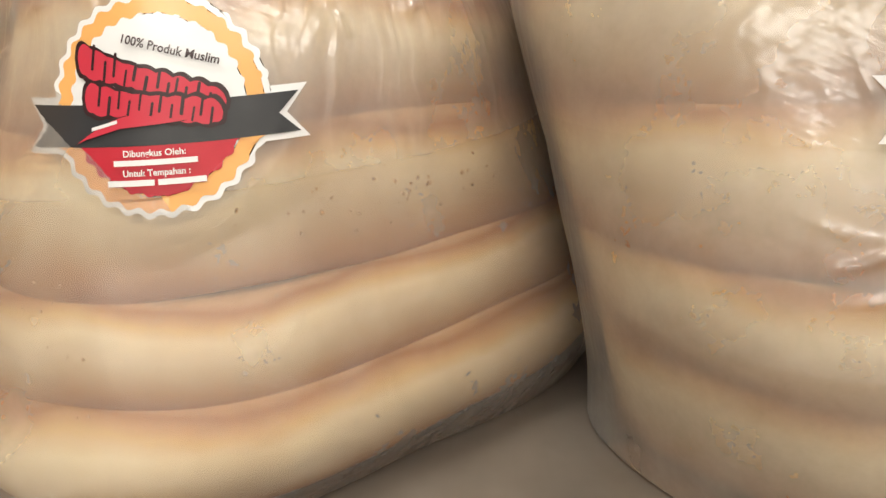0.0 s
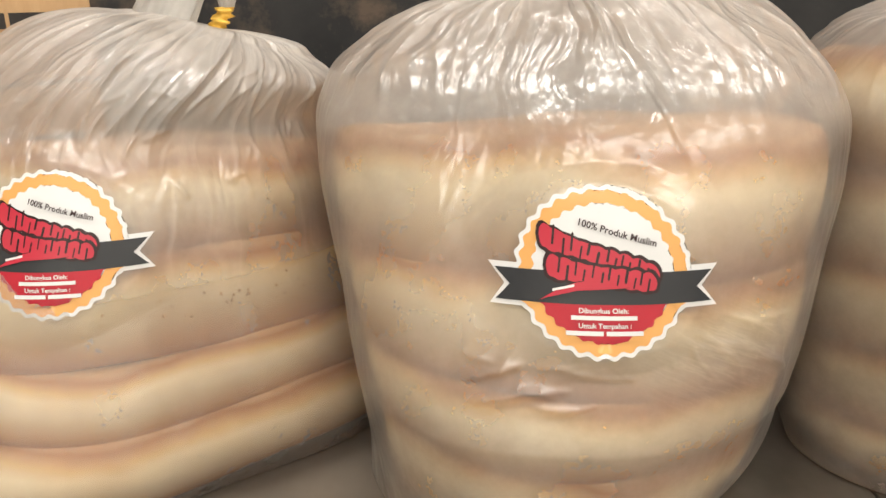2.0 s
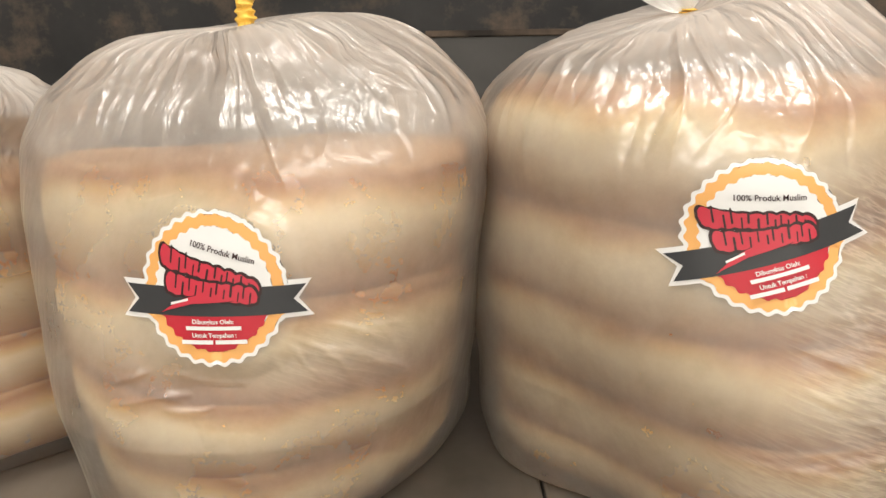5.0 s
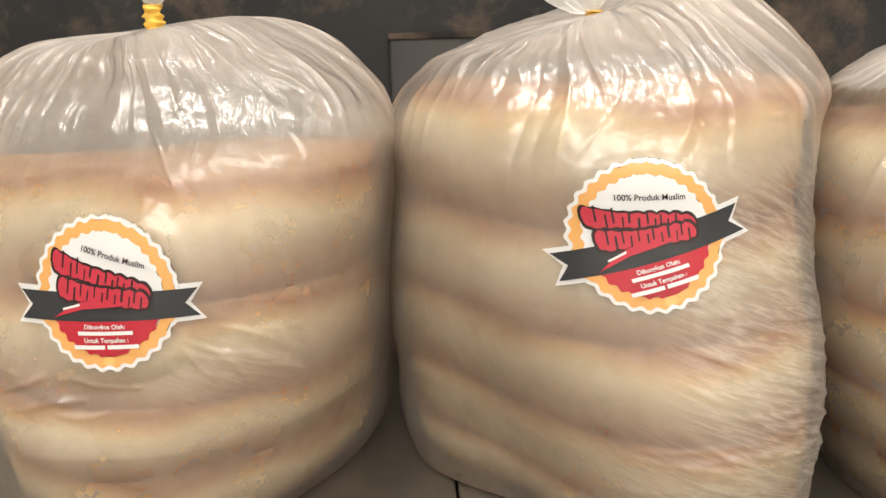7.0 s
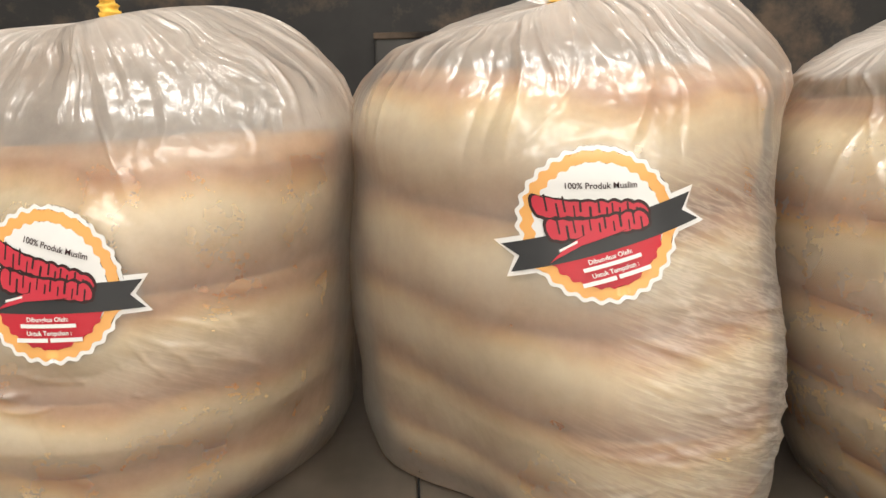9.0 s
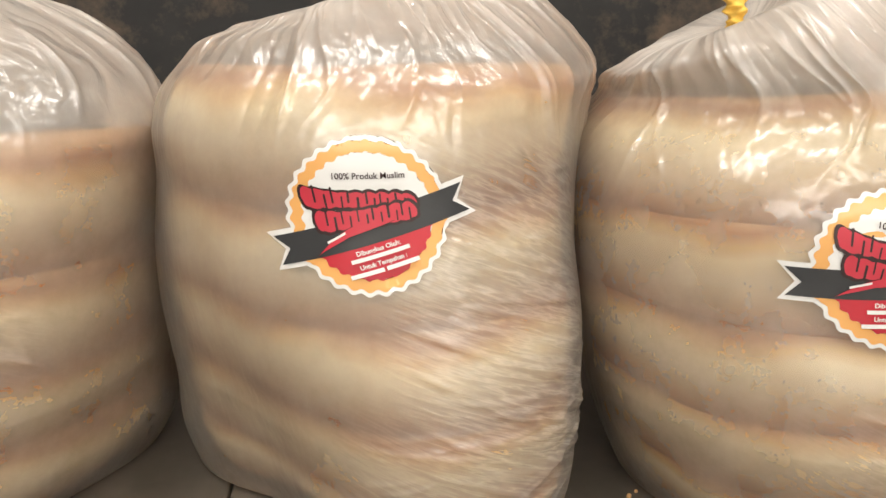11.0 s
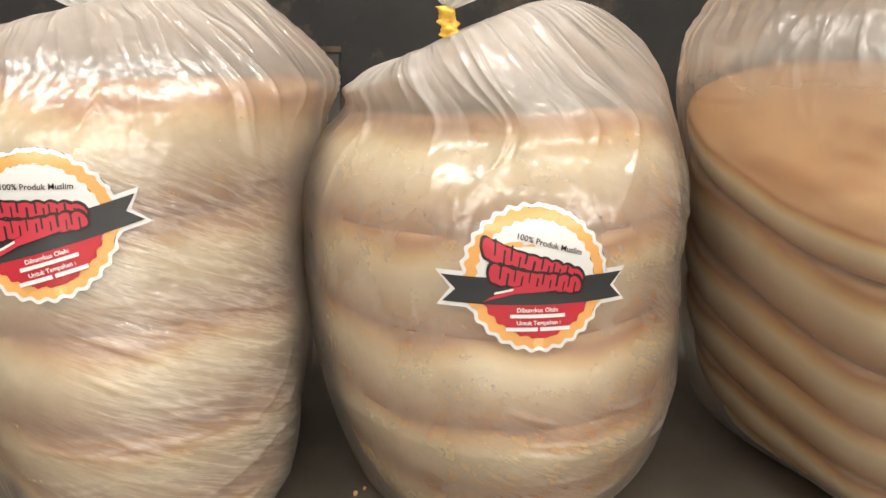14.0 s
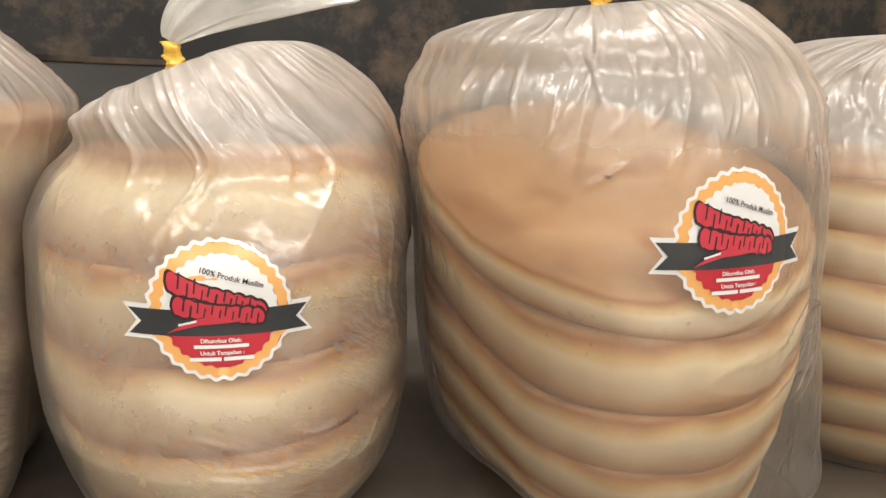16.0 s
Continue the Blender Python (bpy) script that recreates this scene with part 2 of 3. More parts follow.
RUST = plain("rusty_brown_metal", (0.085, 0.06, 0.042), 0.8, 0.1, grain=14, vary=0.8, bump=0.5)
GREY = plain("grey_painted_steel", (0.06, 0.057, 0.054), 0.6, 0.0, grain=5, vary=0.3, bump=0.2)
hatch = tagged(new("metal_hatch"), "grey steel hatch with a thin rusty rim on the dark wall", "hatch")
part("panel", box_bm(0.085, 0.395, 1.088, 1.0975, -0.25, 0.185, 0.004), GREY, hatch)
part("rim", box_bm(0.083, 0.397, 1.084, 1.0875, 0.176, 0.187, 0.002), RUST, hatch)

# ---- the table ----
table = tagged(new("metal_table"), "dull brown-grey metal table with a seam", "table")
for x0, x1 in ((-1.2, 0.1412), (0.1425, 1.6)):
    part("tabletop", box_bm(x0, x1, -0.22, 0.62, -0.03, 0.0, 0.0015), TABLE, table)
for x in (-1.1, 1.5):
    for y in (-0.15, 0.55):
        part("leg", box_bm(x - 0.02, x + 0.02, y - 0.02, y + 0.02, -0.90, -0.031, 0.003), TABLE, table)


# ---- bags ----
class Bag:
    """The outline of one bag: radius and centre by height, and its creases."""

    def __init__(self, seed, cx, lean, shift, knot, radii, sticker, flares=(), domes=(), zones=(), form=(0,) * 8, folds=75, slack=0.0045, film=0, neck=0.14, filled=0.75):
        self.rnd = random.Random(seed)
        self.cx, self.cy, self.lean, self.shift, self.knot, self.radii = cx, 0.0, lean, shift, Vector(knot), radii
        self.sticker, self.flares, self.domes, self.slack, self.film = sticker, flares, domes, slack, FILMS[film]
        self.top, self.neck = radii[-1][0], neck
        self.seed, self.form, self.zones, self.filled = seed, form, zones, filled
        r = self.rnd
        self.folds = [(r.uniform(0, 2 * math.pi), r.uniform(0.70, 0.95), r.uniform(0.003, 0.009), r.uniform(0.0005, 0.0017) * r.choice((1, 1, -1)), r.uniform(-0.9, 0.9)) for _ in range(folds)]
        self.folds += [(r.uniform(0, 2 * math.pi), r.uniform(0.66, 0.88), r.uniform(0.004, 0.008), r.uniform(0.0016, 0.0030), r.uniform(-1.1, 1.1)) for _ in range(24)]
        self.waves = [(r.randint(2, 5), r.uniform(0, 6.3), r.uniform(0.0006, 0.0016)) for _ in range(4)]
        self.creases = []
        for count, a0, a1, z0, z1, slope, length, amp in zones:
            for _ in range(count):
                self.creases.append((radians(r.uniform(a0, a1)), r.uniform(z0, z1), radians(slope + r.gauss(0, 16)), length * r.uniform(0.5, 1.4), r.uniform(0.0008, 0.0018), amp * r.uniform(0.3, 1.0), r.uniform(-12, 12)))
        self.cy = sticker[1] - self.front(sticker[0], sticker[2])

    def radius(self, z):
        return max(0.0, smooth_table([row[:2] for row in self.radii], z))

    def centre(self, z):
        u = min(max((z - (1 - self.neck) * self.top) / (self.neck * self.top), 0.0), 1.0)
        u = u * u * (3 - 2 * u)
        x = self.cx + self.shift * (z - 0.11) + (smooth_table([(row[0], row[2]) for row in self.radii], z) if len(self.radii[0]) > 2 else 0.0)
        y = self.cy + self.lean * (max(z, 0.06) - 0.11)
        return x * (1 - u) + self.knot.x * u, y * (1 - u) + self.knot.y * u

    def swell(self, a, z):
        """How far the outline leaves a circle at angle a: oval and three-cornered, changing with height."""
        u = z / self.top
        f = [self.form[k] * (1 - u) + self.form[k + 4] * u for k in range(4)]
        return 1 + f[0] * np.cos(2 * a) + f[1] * np.sin(2 * a) + f[2] * np.cos(3 * a) + f[3] * np.sin(3 * a)

    def flare(self, a, z):
        """Where the lower film stands out to one side."""
        out = 0 * a + 0 * z
        for deg, wide, amount, ztop in self.flares:
            off = (a - radians(deg) + math.pi) % (2 * math.pi) - math.pi
            out = out + amount * np.exp(-((off / radians(wide)) ** 2)) * np.clip(1 - z / ztop, 0, 1) ** 1.2
        return out

    def front(self, x, z):
        """Depth of the front skin at x and height z."""
        cx, cy = self.centre(z)
        r0 = r = self.radius(z)
        for _ in range(6):
            y = math.sqrt(max(r * r - (x - cx) ** 2, 1e-8))
            r = r0 * float(self.swell(math.atan2(-y, x - cx), z))
        return cy - y

    def skin(self, zs, segs):
        """Points of the film, one ring of segs for each height."""
        u = np.linspace(0, 1, segs, endpoint=False)[None, :]
        a = math.pi / 2 + 2 * math.pi * u + 0.55 * np.sin(2 * math.pi * u)
        z = np.array(zs)[:, None]
        r = np.array([self.radius(v) for v in zs])[:, None]
        c = np.array([self.centre(v) for v in zs])
        cx, cy = c[:, :1], c[:, 1:]
        s = z / self.top
        d = 0 * a + 0 * z
        for n, ph, amp in self.waves:
            d = d + amp * np.sin(n * a + ph + 9 * z)
        rise = np.clip(1 - s, 0, 1)

        def turned(x):
            return (x + math.pi) % (2 * math.pi) - math.pi

        for a0, s0, w, amp, tilt in self.folds:
            off = turned(a - a0 - tilt * (s - s0)) * np.maximum(r, 0.01)
            wide = w * (0.30 + 0.9 * rise)
            h = np.exp(-np.abs(off / wide))
            d = d + amp * h * np.clip((s - s0) / 0.10, 0, 1) * np.minimum(1.0, r / 0.04)
        for a0, z0, turn, length, w, amp, bend in self.creases:
            u0, v0 = turned(a - a0) * r, z - z0
            u = u0 * math.cos(turn) + v0 * math.sin(turn)
            v = -u0 * math.sin(turn) + v0 * math.cos(turn) + bend * u * u
            d = d + amp * np.exp(-np.abs(v / w) ** 1.5) * np.exp(-((u / length) ** 4))
        r = r * self.swell(a, z)
        x, y = cx + r * np.cos(a), cy + r * np.sin(a)
        far = np.hypot((x - self.sticker[0]) / 0.047, (z - self.sticker[2]) / 0.038)
        d = np.where(y < cy, d * np.clip((far - 0.8) / 0.35, 0, 1), d)
        d = np.maximum(d, -0.0022)
        flare = self.flare(a, z)
        rr = np.maximum(r + (d + flare) * np.minimum(1.0, r / 0.012), 0.001)
        lift = 0 * a + 0 * z
        rmax = max(row[1] for row in self.radii)
        for deg, amount in self.domes:
            lift = lift + amount * np.exp(-(((r / rmax) - 0.5) / 0.28) ** 2) * (0.5 + 0.5 * np.cos(a - radians(deg))) * np.clip((s - 0.7) / 0.2, 0, 1)
        return np.stack([cx + rr * np.cos(a), cy + rr * np.sin(a), np.maximum(z + lift + 0 * a, 0.0012)], -1)


def bag_film(bag, thing, fill, rings=300, segs=560):
    """The closed film skin from the table up to the neck."""
    zs = [bag.top * (1 - (1 - i / (rings - 1)) ** 1.35) for i in range(rings)]
    wall = bag.skin(zs, segs)
    foot = wall[0].mean(0)
    base = np.stack([foot + (wall[0] - foot) * (0.02 + 0.98 * i / 6) for i in range(6)])
    pts = np.concatenate([base, wall])
    total = rings + 6
    i, j = np.meshgrid(np.arange(total - 1), np.arange(segs), indexing="ij")
    k = (j + 1) % segs
    faces = np.stack([i * segs + j, i * segs + k, (i + 1) * segs + k, (i + 1) * segs + j], -1).reshape(-1, 4)
    data = bpy.data.meshes.new("film")
    data.from_pydata(pts.reshape(-1, 3).tolist(), [], faces.tolist())
    data.materials.append(bag.film)
    data.polygons.foreach_set("use_smooth", [True] * len(faces))
    # film lies in more layers where it is drawn together towards the neck
    rmax = max(row[1] for row in bag.radii)
    dense = [0.0] * 6 + [max(0.0, 1 - bag.radius(z) / rmax) if z > 0.5 * bag.top else 0.0 for z in zs]
    data.attributes.new("gather", "FLOAT", "POINT").data.foreach_set("value", np.repeat(np.array(dense, dtype=np.float32), segs))
    # film that hangs clear of the bread is cloudier than film that clings to it
    loose = np.clip((np.array([0.0] * 6 + zs) - fill + 0.012) / 0.030, 0, 1)
    data.attributes.new("loose", "FLOAT", "POINT").data.foreach_set("value", np.repeat((loose * loose * (3 - 2 * loose)).astype(np.float32), segs))
    # where the film is crinkled in slanting streaks
    ang = (np.degrees(math.pi / 2 + 2 * math.pi * np.linspace(0, 1, segs, endpoint=False) + 0.55 * np.sin(2 * math.pi * np.linspace(0, 1, segs, endpoint=False))) % 360)[None, :]
    zz = np.array([0.0] * 6 + zs)[:, None]
    crinkle = 0 * ang + 0 * zz
    for count, a0, a1, z0, z1, slope, _, _ in bag.zones:
        if slope > 10:
            continue
        box = np.clip((ang - a0) / 16 + 0.5, 0, 1) * np.clip((a1 - ang) / 16 + 0.5, 0, 1) * np.clip((zz - z0) / 0.025 + 0.5, 0, 1) * np.clip((z1 - zz) / 0.025 + 0.5, 0, 1)
        crinkle = np.maximum(crinkle, min(1.0, count / 60) * box)
    data.attributes.new("crinkle", "FLOAT", "POINT").data.foreach_set("value", crinkle.astype(np.float32).ravel())
    # distance round the bag and up its skin
    u = np.linspace(0, 1, segs, endpoint=False)
    around = 0.11 * (2 * math.pi * u + 0.55 * np.sin(2 * math.pi * u))
    r = np.array([0.0] * 6 + [bag.radius(z) for z in zs])
    up = np.cumsum(np.hypot(np.diff(r, prepend=r[0]), np.diff(np.array([0.0] * 6 + zs), prepend=0.0)))
    along = np.zeros((total, segs, 3), dtype=np.float32)
    along[:, :, 0], along[:, :, 1], along[:, :, 2] = around[None, :], up[:, None], bag.seed
    data.attributes.new("along_skin", "FLOAT_VECTOR", "POINT").data.foreach_set("vector", along.ravel())
    ob = new("film", data)
    ob.parent = thing
    return tagged(ob, "frosted clear polythene skin with creases")


def neck_tie(bag, thing, height, lean):
    """A yellow tape wound round the gathered neck."""
    k = Vector((bag.knot.x, bag.knot.y, bag.top - 0.004))
    pts, segs, rings = [], 20, 46
    for i in range(rings):
        u = i / (rings - 1)
        c = k + Vector((lean[0] * u, lean[1] * u, height * u))
        r = 0.0043 + 0.0004 * math.sin(u * 31) + 0.0005 * math.sin(u * 13 + 1)
        if i in (0, rings - 1):
            r = 0.001
        for j in range(segs):
            a = 2 * math.pi * j / segs
            q = r * (1 + 0.16 * math.sin(2 * a + u * 20) + 0.45 * noise.noise(c * 500 + Vector((math.cos(a), math.sin(a), 0)) * 1.6))
            pts.append(c + Vector((q * math.cos(a), q * math.sin(a), 0)))
    part("tie", grid_mesh(pts, rings, segs), YELLOW, thing, "yellow tape wound round the neck", smooth=True)
    return k + Vector((lean[0], lean[1], height))


def bag_tail(bag, thing, start, way, length, width, seed):
    """The loose end of the bag beyond the tie, flaring and flattened."""
    rnd = random.Random(seed)
    segs, rings, pts = 64, 40, []
    ph = [rnd.uniform(0, 6.3) for _ in range(5)]
    way = [Vector(w) for w in way]
    for i in range(rings):
        u = i / (rings - 1)
        c = start * (1 - u) ** 2 + (start + way[0] * length) * 2 * u * (1 - u) + (start + way[1] * length) * u * u
        d = (way[0] * (1 - u) + (way[1] - way[0]) * u).normalized()
        side = d.cross(Vector((0, 1, 0))).normalized()
        deep = d.cross(side).normalized()
        w = 0.0035 + width * (u ** 0.75)
        for j in range(segs):
            a = 2 * math.pi * j / segs
            q = 1 + 0.10 * math.sin(5 * a + ph[0]) + 0.08 * math.sin(9 * a + ph[1] + 4 * u) + 0.06 * math.sin(14 * a + ph[2])
            pts.append(c + side * (w * q * math.cos(a)) + deep * ((0.0035 + 0.3 * width * u) * q * math.sin(a)))
    part("tail", grid_mesh(pts, rings, segs), GATHERED, thing, "loose crumpled end of the bag", smooth=True)


def pizza_base(bag, z0, z1, tilt, seed, name="pizza_base"):
    """One thick round of dough, its soft side moulded by the bag; z0 and z1 are its heights at the front."""
    rnd = random.Random(seed)
    h = z1 - z0
    zm = (z0 + z1) / 2 + bag.radius((z0 + z1) / 2) * math.sin(radians(tilt[0]))
    segs, prof = 112, []
    for i in range(6):
        prof.append((0.02 + 0.93 * i / 5, -0.5))
    for i in range(1, 14):
        a = -math.pi / 2 + math.pi * i / 14
        prof.append((0.95 + 0.05 * math.cos(a) ** 0.7, 0.5 * math.copysign(abs(math.sin(a)) ** 0.85, math.sin(a))))
    for i in range(6):
        prof.append((0.95 - 0.93 * i / 5, 0.5))
    off = Vector((rnd.uniform(0, 50), rnd.uniform(0, 50), 0))
    zs = np.linspace(0, bag.top, 160)
    rs = np.array([bag.radius(v) for v in zs]) - bag.slack - rnd.uniform(0, 0.0015)
    cs = np.array([bag.centre(min(v, 0.84 * bag.top)) for v in zs])
    rm = float(np.interp(zm, zs, rs))
    tx, ty = math.sin(radians(tilt[0])), -math.sin(radians(tilt[1]))
    pts, heights = [], []
    foot = Vector((*bag.centre(zm), zm))
    for pr, pz in prof:
        for j in range(segs):
            a = 2 * math.pi * j / segs
            e = Vector((math.cos(a), math.sin(a), 0))
            sag = 0.0035 * noise.noise(e * pr * 1.6 + off) * min(1.0, pr + 0.2)
            zw = zm + h * 1.03 * pz + sag + rm * pr * (e.x * ty + e.y * tx)
            zw = max(zw, 0.0022 + 0.004 * (pz + 0.5))
            rr = (min(float(np.interp(zw, zs, rs)), rm * 1.06) + bag.filled * float(bag.flare(a, zw))) * pr * float(bag.swell(a, zw)) * (1 - 0.010 * abs(noise.noise(e * 2.3 + off)))
            pts.append(Vector((float(np.interp(zw, zs, cs[:, 0])) + rr * e.x, float(np.interp(zw, zs, cs[:, 1])) + rr * e.y, zw)) - foot)
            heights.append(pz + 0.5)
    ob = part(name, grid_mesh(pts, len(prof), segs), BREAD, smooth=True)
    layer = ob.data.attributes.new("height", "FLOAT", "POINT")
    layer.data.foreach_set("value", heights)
    ob.matrix_basis = Matrix.Translation(foot)
    return tagged(ob, "thick pale golden baked pizza base stacked in a bag", "pizza base", "pizza bases in the bags")


# ---- stickers ----
MM = 0.001


def flat(loops):
    """A bmesh of flat polygons in millimetres."""
    bm = bmesh.new()
    for loop in loops:
        vs = [bm.verts.new((x, y, 0)) for x, y in loop]
        f = bm.faces.new(vs)
        if f.normal.z < 0:
            f.normal_flip()
    bmesh.ops.triangulate(bm, faces=bm.faces[:])
    return bm


def scalloped(r, amp, n, lo=0.0, hi=360.0, steps=192, ry=1.0):
    out = []
    for i in range(steps):
        a = radians(lo + (hi - lo) * i / (steps if hi - lo == 360 else steps - 1))
        q = r + amp * math.cos(n * a)
        out.append((q * math.cos(a), q * math.sin(a) * ry))
    return out


def capsule(x0, y0, x1, y1, r, steps=10):
    d = math.atan2(y1 - y0, x1 - x0)
    out = []
    for i in range(steps + 1):
        a = d - math.pi / 2 + math.pi * i / steps
        out.append((x1 + r * math.cos(a), y1 + r * math.sin(a)))
    for i in range(steps + 1):
        a = d + math.pi / 2 + math.pi * i / steps
        out.append((x0 + r * math.cos(a), y0 + r * math.sin(a)))
    return out


def text_bm(words, size, x, y, turn=0.0, width=None):
    curve = bpy.data.curves.new("words", "FONT")
    curve.body, curve.size, curve.align_x, curve.align_y = words, size, "CENTER", "CENTER"
    curve.resolution_u = 3
    curve.offset = 0.018 * size
    ob = bpy.data.objects.new("words", curve)
    scene.collection.objects.link(ob)
    data = bpy.data.meshes.new_from_object(ob.evaluated_get(bpy.context.evaluated_depsgraph_get()))
    bm = bmesh.new()
    bm.from_mesh(data)
    bpy.data.objects.remove(ob)
    bpy.data.curves.remove(curve)
    bpy.data.meshes.remove(data)
    xs = [v.co.x for v in bm.verts]
    k = width / (max(xs) - min(xs)) if width else 1.0
    m = Matrix.Translation((x, y, 0)) @ Matrix.Rotation(radians(turn), 4, "Z") @ Matrix.Diagonal((k, 1, 1, 1))
    bm.transform(m)
    return bm


def wavy_slab(x0, x1, y0, slope, tall0, tall1, waves, grow):
    """A slanting fat band with a bulging, wavy rim."""
    top, low, steps = [], [], 90
    for i in range(steps + 1):
        u = i / steps
        x = x0 + (x1 - x0) * u
        mid = y0 + slope * (x - x0)
        tall = tall0 + (tall1 - tall0) * min(1.0, u / 0.34) ** 0.7
        end = math.sqrt(max(0.0, 1 - (2 * u - 1) ** 14))
        ripple = 0.30 * abs(math.sin(math.pi * waves * u)) * (0.6 + 0.4 * math.sin(7 * u + waves))
        top.append((x + grow * (2 * u - 1), mid + (tall * (0.82 + ripple) + grow) * end))
        low.append((x + grow * (2 * u - 1), mid - (tall * (0.86 + 0.16 * abs(math.cos(math.pi * waves * u))) + grow) * end))
    return top + low[::-1][1:-1]


SLABS = ((-21.5, 19.5, 13.4, -0.33, 5.6, 3.3, 9, 11), (-19.5, 18.5, 2.6, -0.15, 4.8, 3.5, 8, 10))


def mark_slits(slab):
    """Dark slits cut in turn from the upper and the lower rim of a band."""
    x0, x1, y0, slope, tall0, tall1, _, n = slab
    rnd, out = random.Random(n), []
    u, side = 0.12, 1
    while u < 0.93:
        x, y = x0 + (x1 - x0) * u, y0 + slope * (x1 - x0) * u
        t = (tall0 if u < 0.3 else tall1) * rnd.uniform(0.75, 0.98)
        out.append(capsule(x - 0.35 * side, y - 0.30 * t * side, x + 0.45 * side, y + side * t, rnd.uniform(0.30, 0.50), 5))
        u += rnd.uniform(0.055, 0.085)
        side = -side
    return out


def build_sticker(bag, thing):
    sx, sy, sz, turn = bag.sticker[:4]
    squeeze = bag.sticker[4] if len(bag.sticker) > 4 else 1.0
    c, s = math.cos(radians(turn)), math.sin(radians(turn))

    def lay(bm, lift):
        lo, hi = min(v.co.x for v in bm.verts), max(v.co.x for v in bm.verts)
        for step in [k for k in range(-39, 40, 3) if lo < k < hi]:
            bmesh.ops.bisect_plane(bm, geom=bm.verts[:] + bm.edges[:] + bm.faces[:], plane_co=(step, 0, 0), plane_no=(1, 0, 0))
        lo, hi = min(v.co.y for v in bm.verts), max(v.co.y for v in bm.verts)
        for step in [k for k in range(-28, 29, 8) if lo < k < hi]:
            bmesh.ops.bisect_plane(bm, geom=bm.verts[:] + bm.edges[:] + bm.faces[:], plane_co=(0, step, 0), plane_no=(0, 1, 0))
        for v in bm.verts:
            x, y = v.co.x * MM * squeeze, v.co.y * MM
            px, pz = sx + c * x - s * y, sz + (s * x + c * y) * bag.sticker[5]
            v.co = (px, bag.front(px, pz) - 0.0007 - lift, pz)
        bmesh.ops.recalc_face_normals(bm, faces=bm.faces[:])
        return bm

    def ribbon(half, mid, tall, notch):
        return [(-half, mid - tall), (half, mid - tall), (half - notch, mid), (half, mid + tall), (-half, mid + tall), (-half + notch, mid)]

    base = flat([scalloped(30.4, 0.7, 30)])
    piece = flat([ribbon(40.0, -5.0, 7.6, 5.6)])
    step = bpy.data.meshes.new("tmp")
    piece.to_mesh(step)
    base.from_mesh(step)
    piece.free()
    bpy.data.meshes.remove(step)
    sticker = part("sticker", lay(base, 0.0), STICKER_WHITE, thing, "glossy round sticker with a dark ribbon and red panel", smooth=True)
    lift = 0.00012
    part("ring", lay(flat([scalloped(28.7, 0.7, 30)]), lift), STICKER_ORANGE, sticker, "orange scalloped ring", smooth=True)
    part("inner_disc", lay(flat([scalloped(24.3, 0.6, 30)]), 2 * lift), STICKER_WHITE, sticker, "white inner disc", smooth=True)
    part("red_panel", lay(flat([scalloped(24.3, 0.6, 30, 200, 340, 90)]), 3 * lift), STICKER_RED, sticker, "red lower panel", smooth=True)
    part("ribbon", lay(flat([ribbon(37.8, -5.0, 5.7, 5.3)]), 4 * lift), STICKER_BLACK, sticker, "charcoal ribbon with notched ends", smooth=True)
    for side in (-1, 1):
        part("ribbon_fold", lay(flat([[(28.6 * side, -10.7), (24.2 * side, -10.7), (25.2 * side, -12.6)]]), 4 * lift), STICKER_ORANGE, sticker, smooth=True)
    for k, slab in enumerate(SLABS):
        part("mark_outline", lay(flat([wavy_slab(*slab[:7], 1.1)]), (5 + 2 * k) * lift), STICKER_INK, sticker, "dark outline of the red mark", smooth=True)
        part("mark", lay(flat([wavy_slab(*slab[:7], 0.0)]), (6 + 2 * k) * lift), STICKER_LOGO, sticker, "slanting fat red mark", smooth=True)
        for slit in mark_slits(slab):
            part("mark_gap", lay(flat([slit]), (6.5 + 2 * k) * lift), STICKER_INK, sticker, smooth=True)
    leaf = [(-22.3, -9.6)] + [(-22.0 + 31 * i / 12, -9.3 + 7.2 * math.sin(math.pi * 0.5 * min(1, i / 7)) - 2.2 * max(0, i - 7) / 5) for i in range(1, 12)] + [(9.2, -4.2)] + [(9.0 - 31 * i / 12, -4.4 - 0.3 * i * 0.6 - 2.6 * max(0, i - 7) / 5) for i in range(1, 12)]
    part("swoosh_outline", lay(flat([[(x * 1.03 - 0.3, y * 1.03 - 0.1) for x, y in leaf]]), 9 * lift), STICKER_INK, sticker, smooth=True)
    part("swoosh", lay(flat([leaf]), 10 * lift), STICKER_LOGO, sticker, "red swoosh", smooth=True)
    part("small_writing", lay(flat([[(-17.6, -6.2), (-10.0, -4.3), (-10.0, -3.4), (-17.6, -5.3)]]), 11 * lift), STICKER_WHITE, sticker, smooth=True)
    part("lettering", lay(text_bm("100% Produk Muslim", 3.4, 5.2, 14.6, -15.5, 27.0), 11 * lift), STICKER_INK, sticker, "dark printed words", smooth=True)
    part("lettering", lay(text_bm("Dibungkus Oleh:", 2.5, -0.3, -12.6, 0, 17.0), 11 * lift), STICKER_WHITE, sticker, "white printed words", smooth=True)
    part("lettering", lay(text_bm("Untuk Tempahan :", 2.5, 0.0, -17.9, 0, 18.2), 11 * lift), STICKER_WHITE, sticker, "white printed words", smooth=True)
    part("writing_bar", lay(flat([[(-11.6, -15.8), (11.2, -15.8), (11.2, -14.3), (-11.6, -14.3)]]), 11 * lift), STICKER_WHITE, sticker, smooth=True)
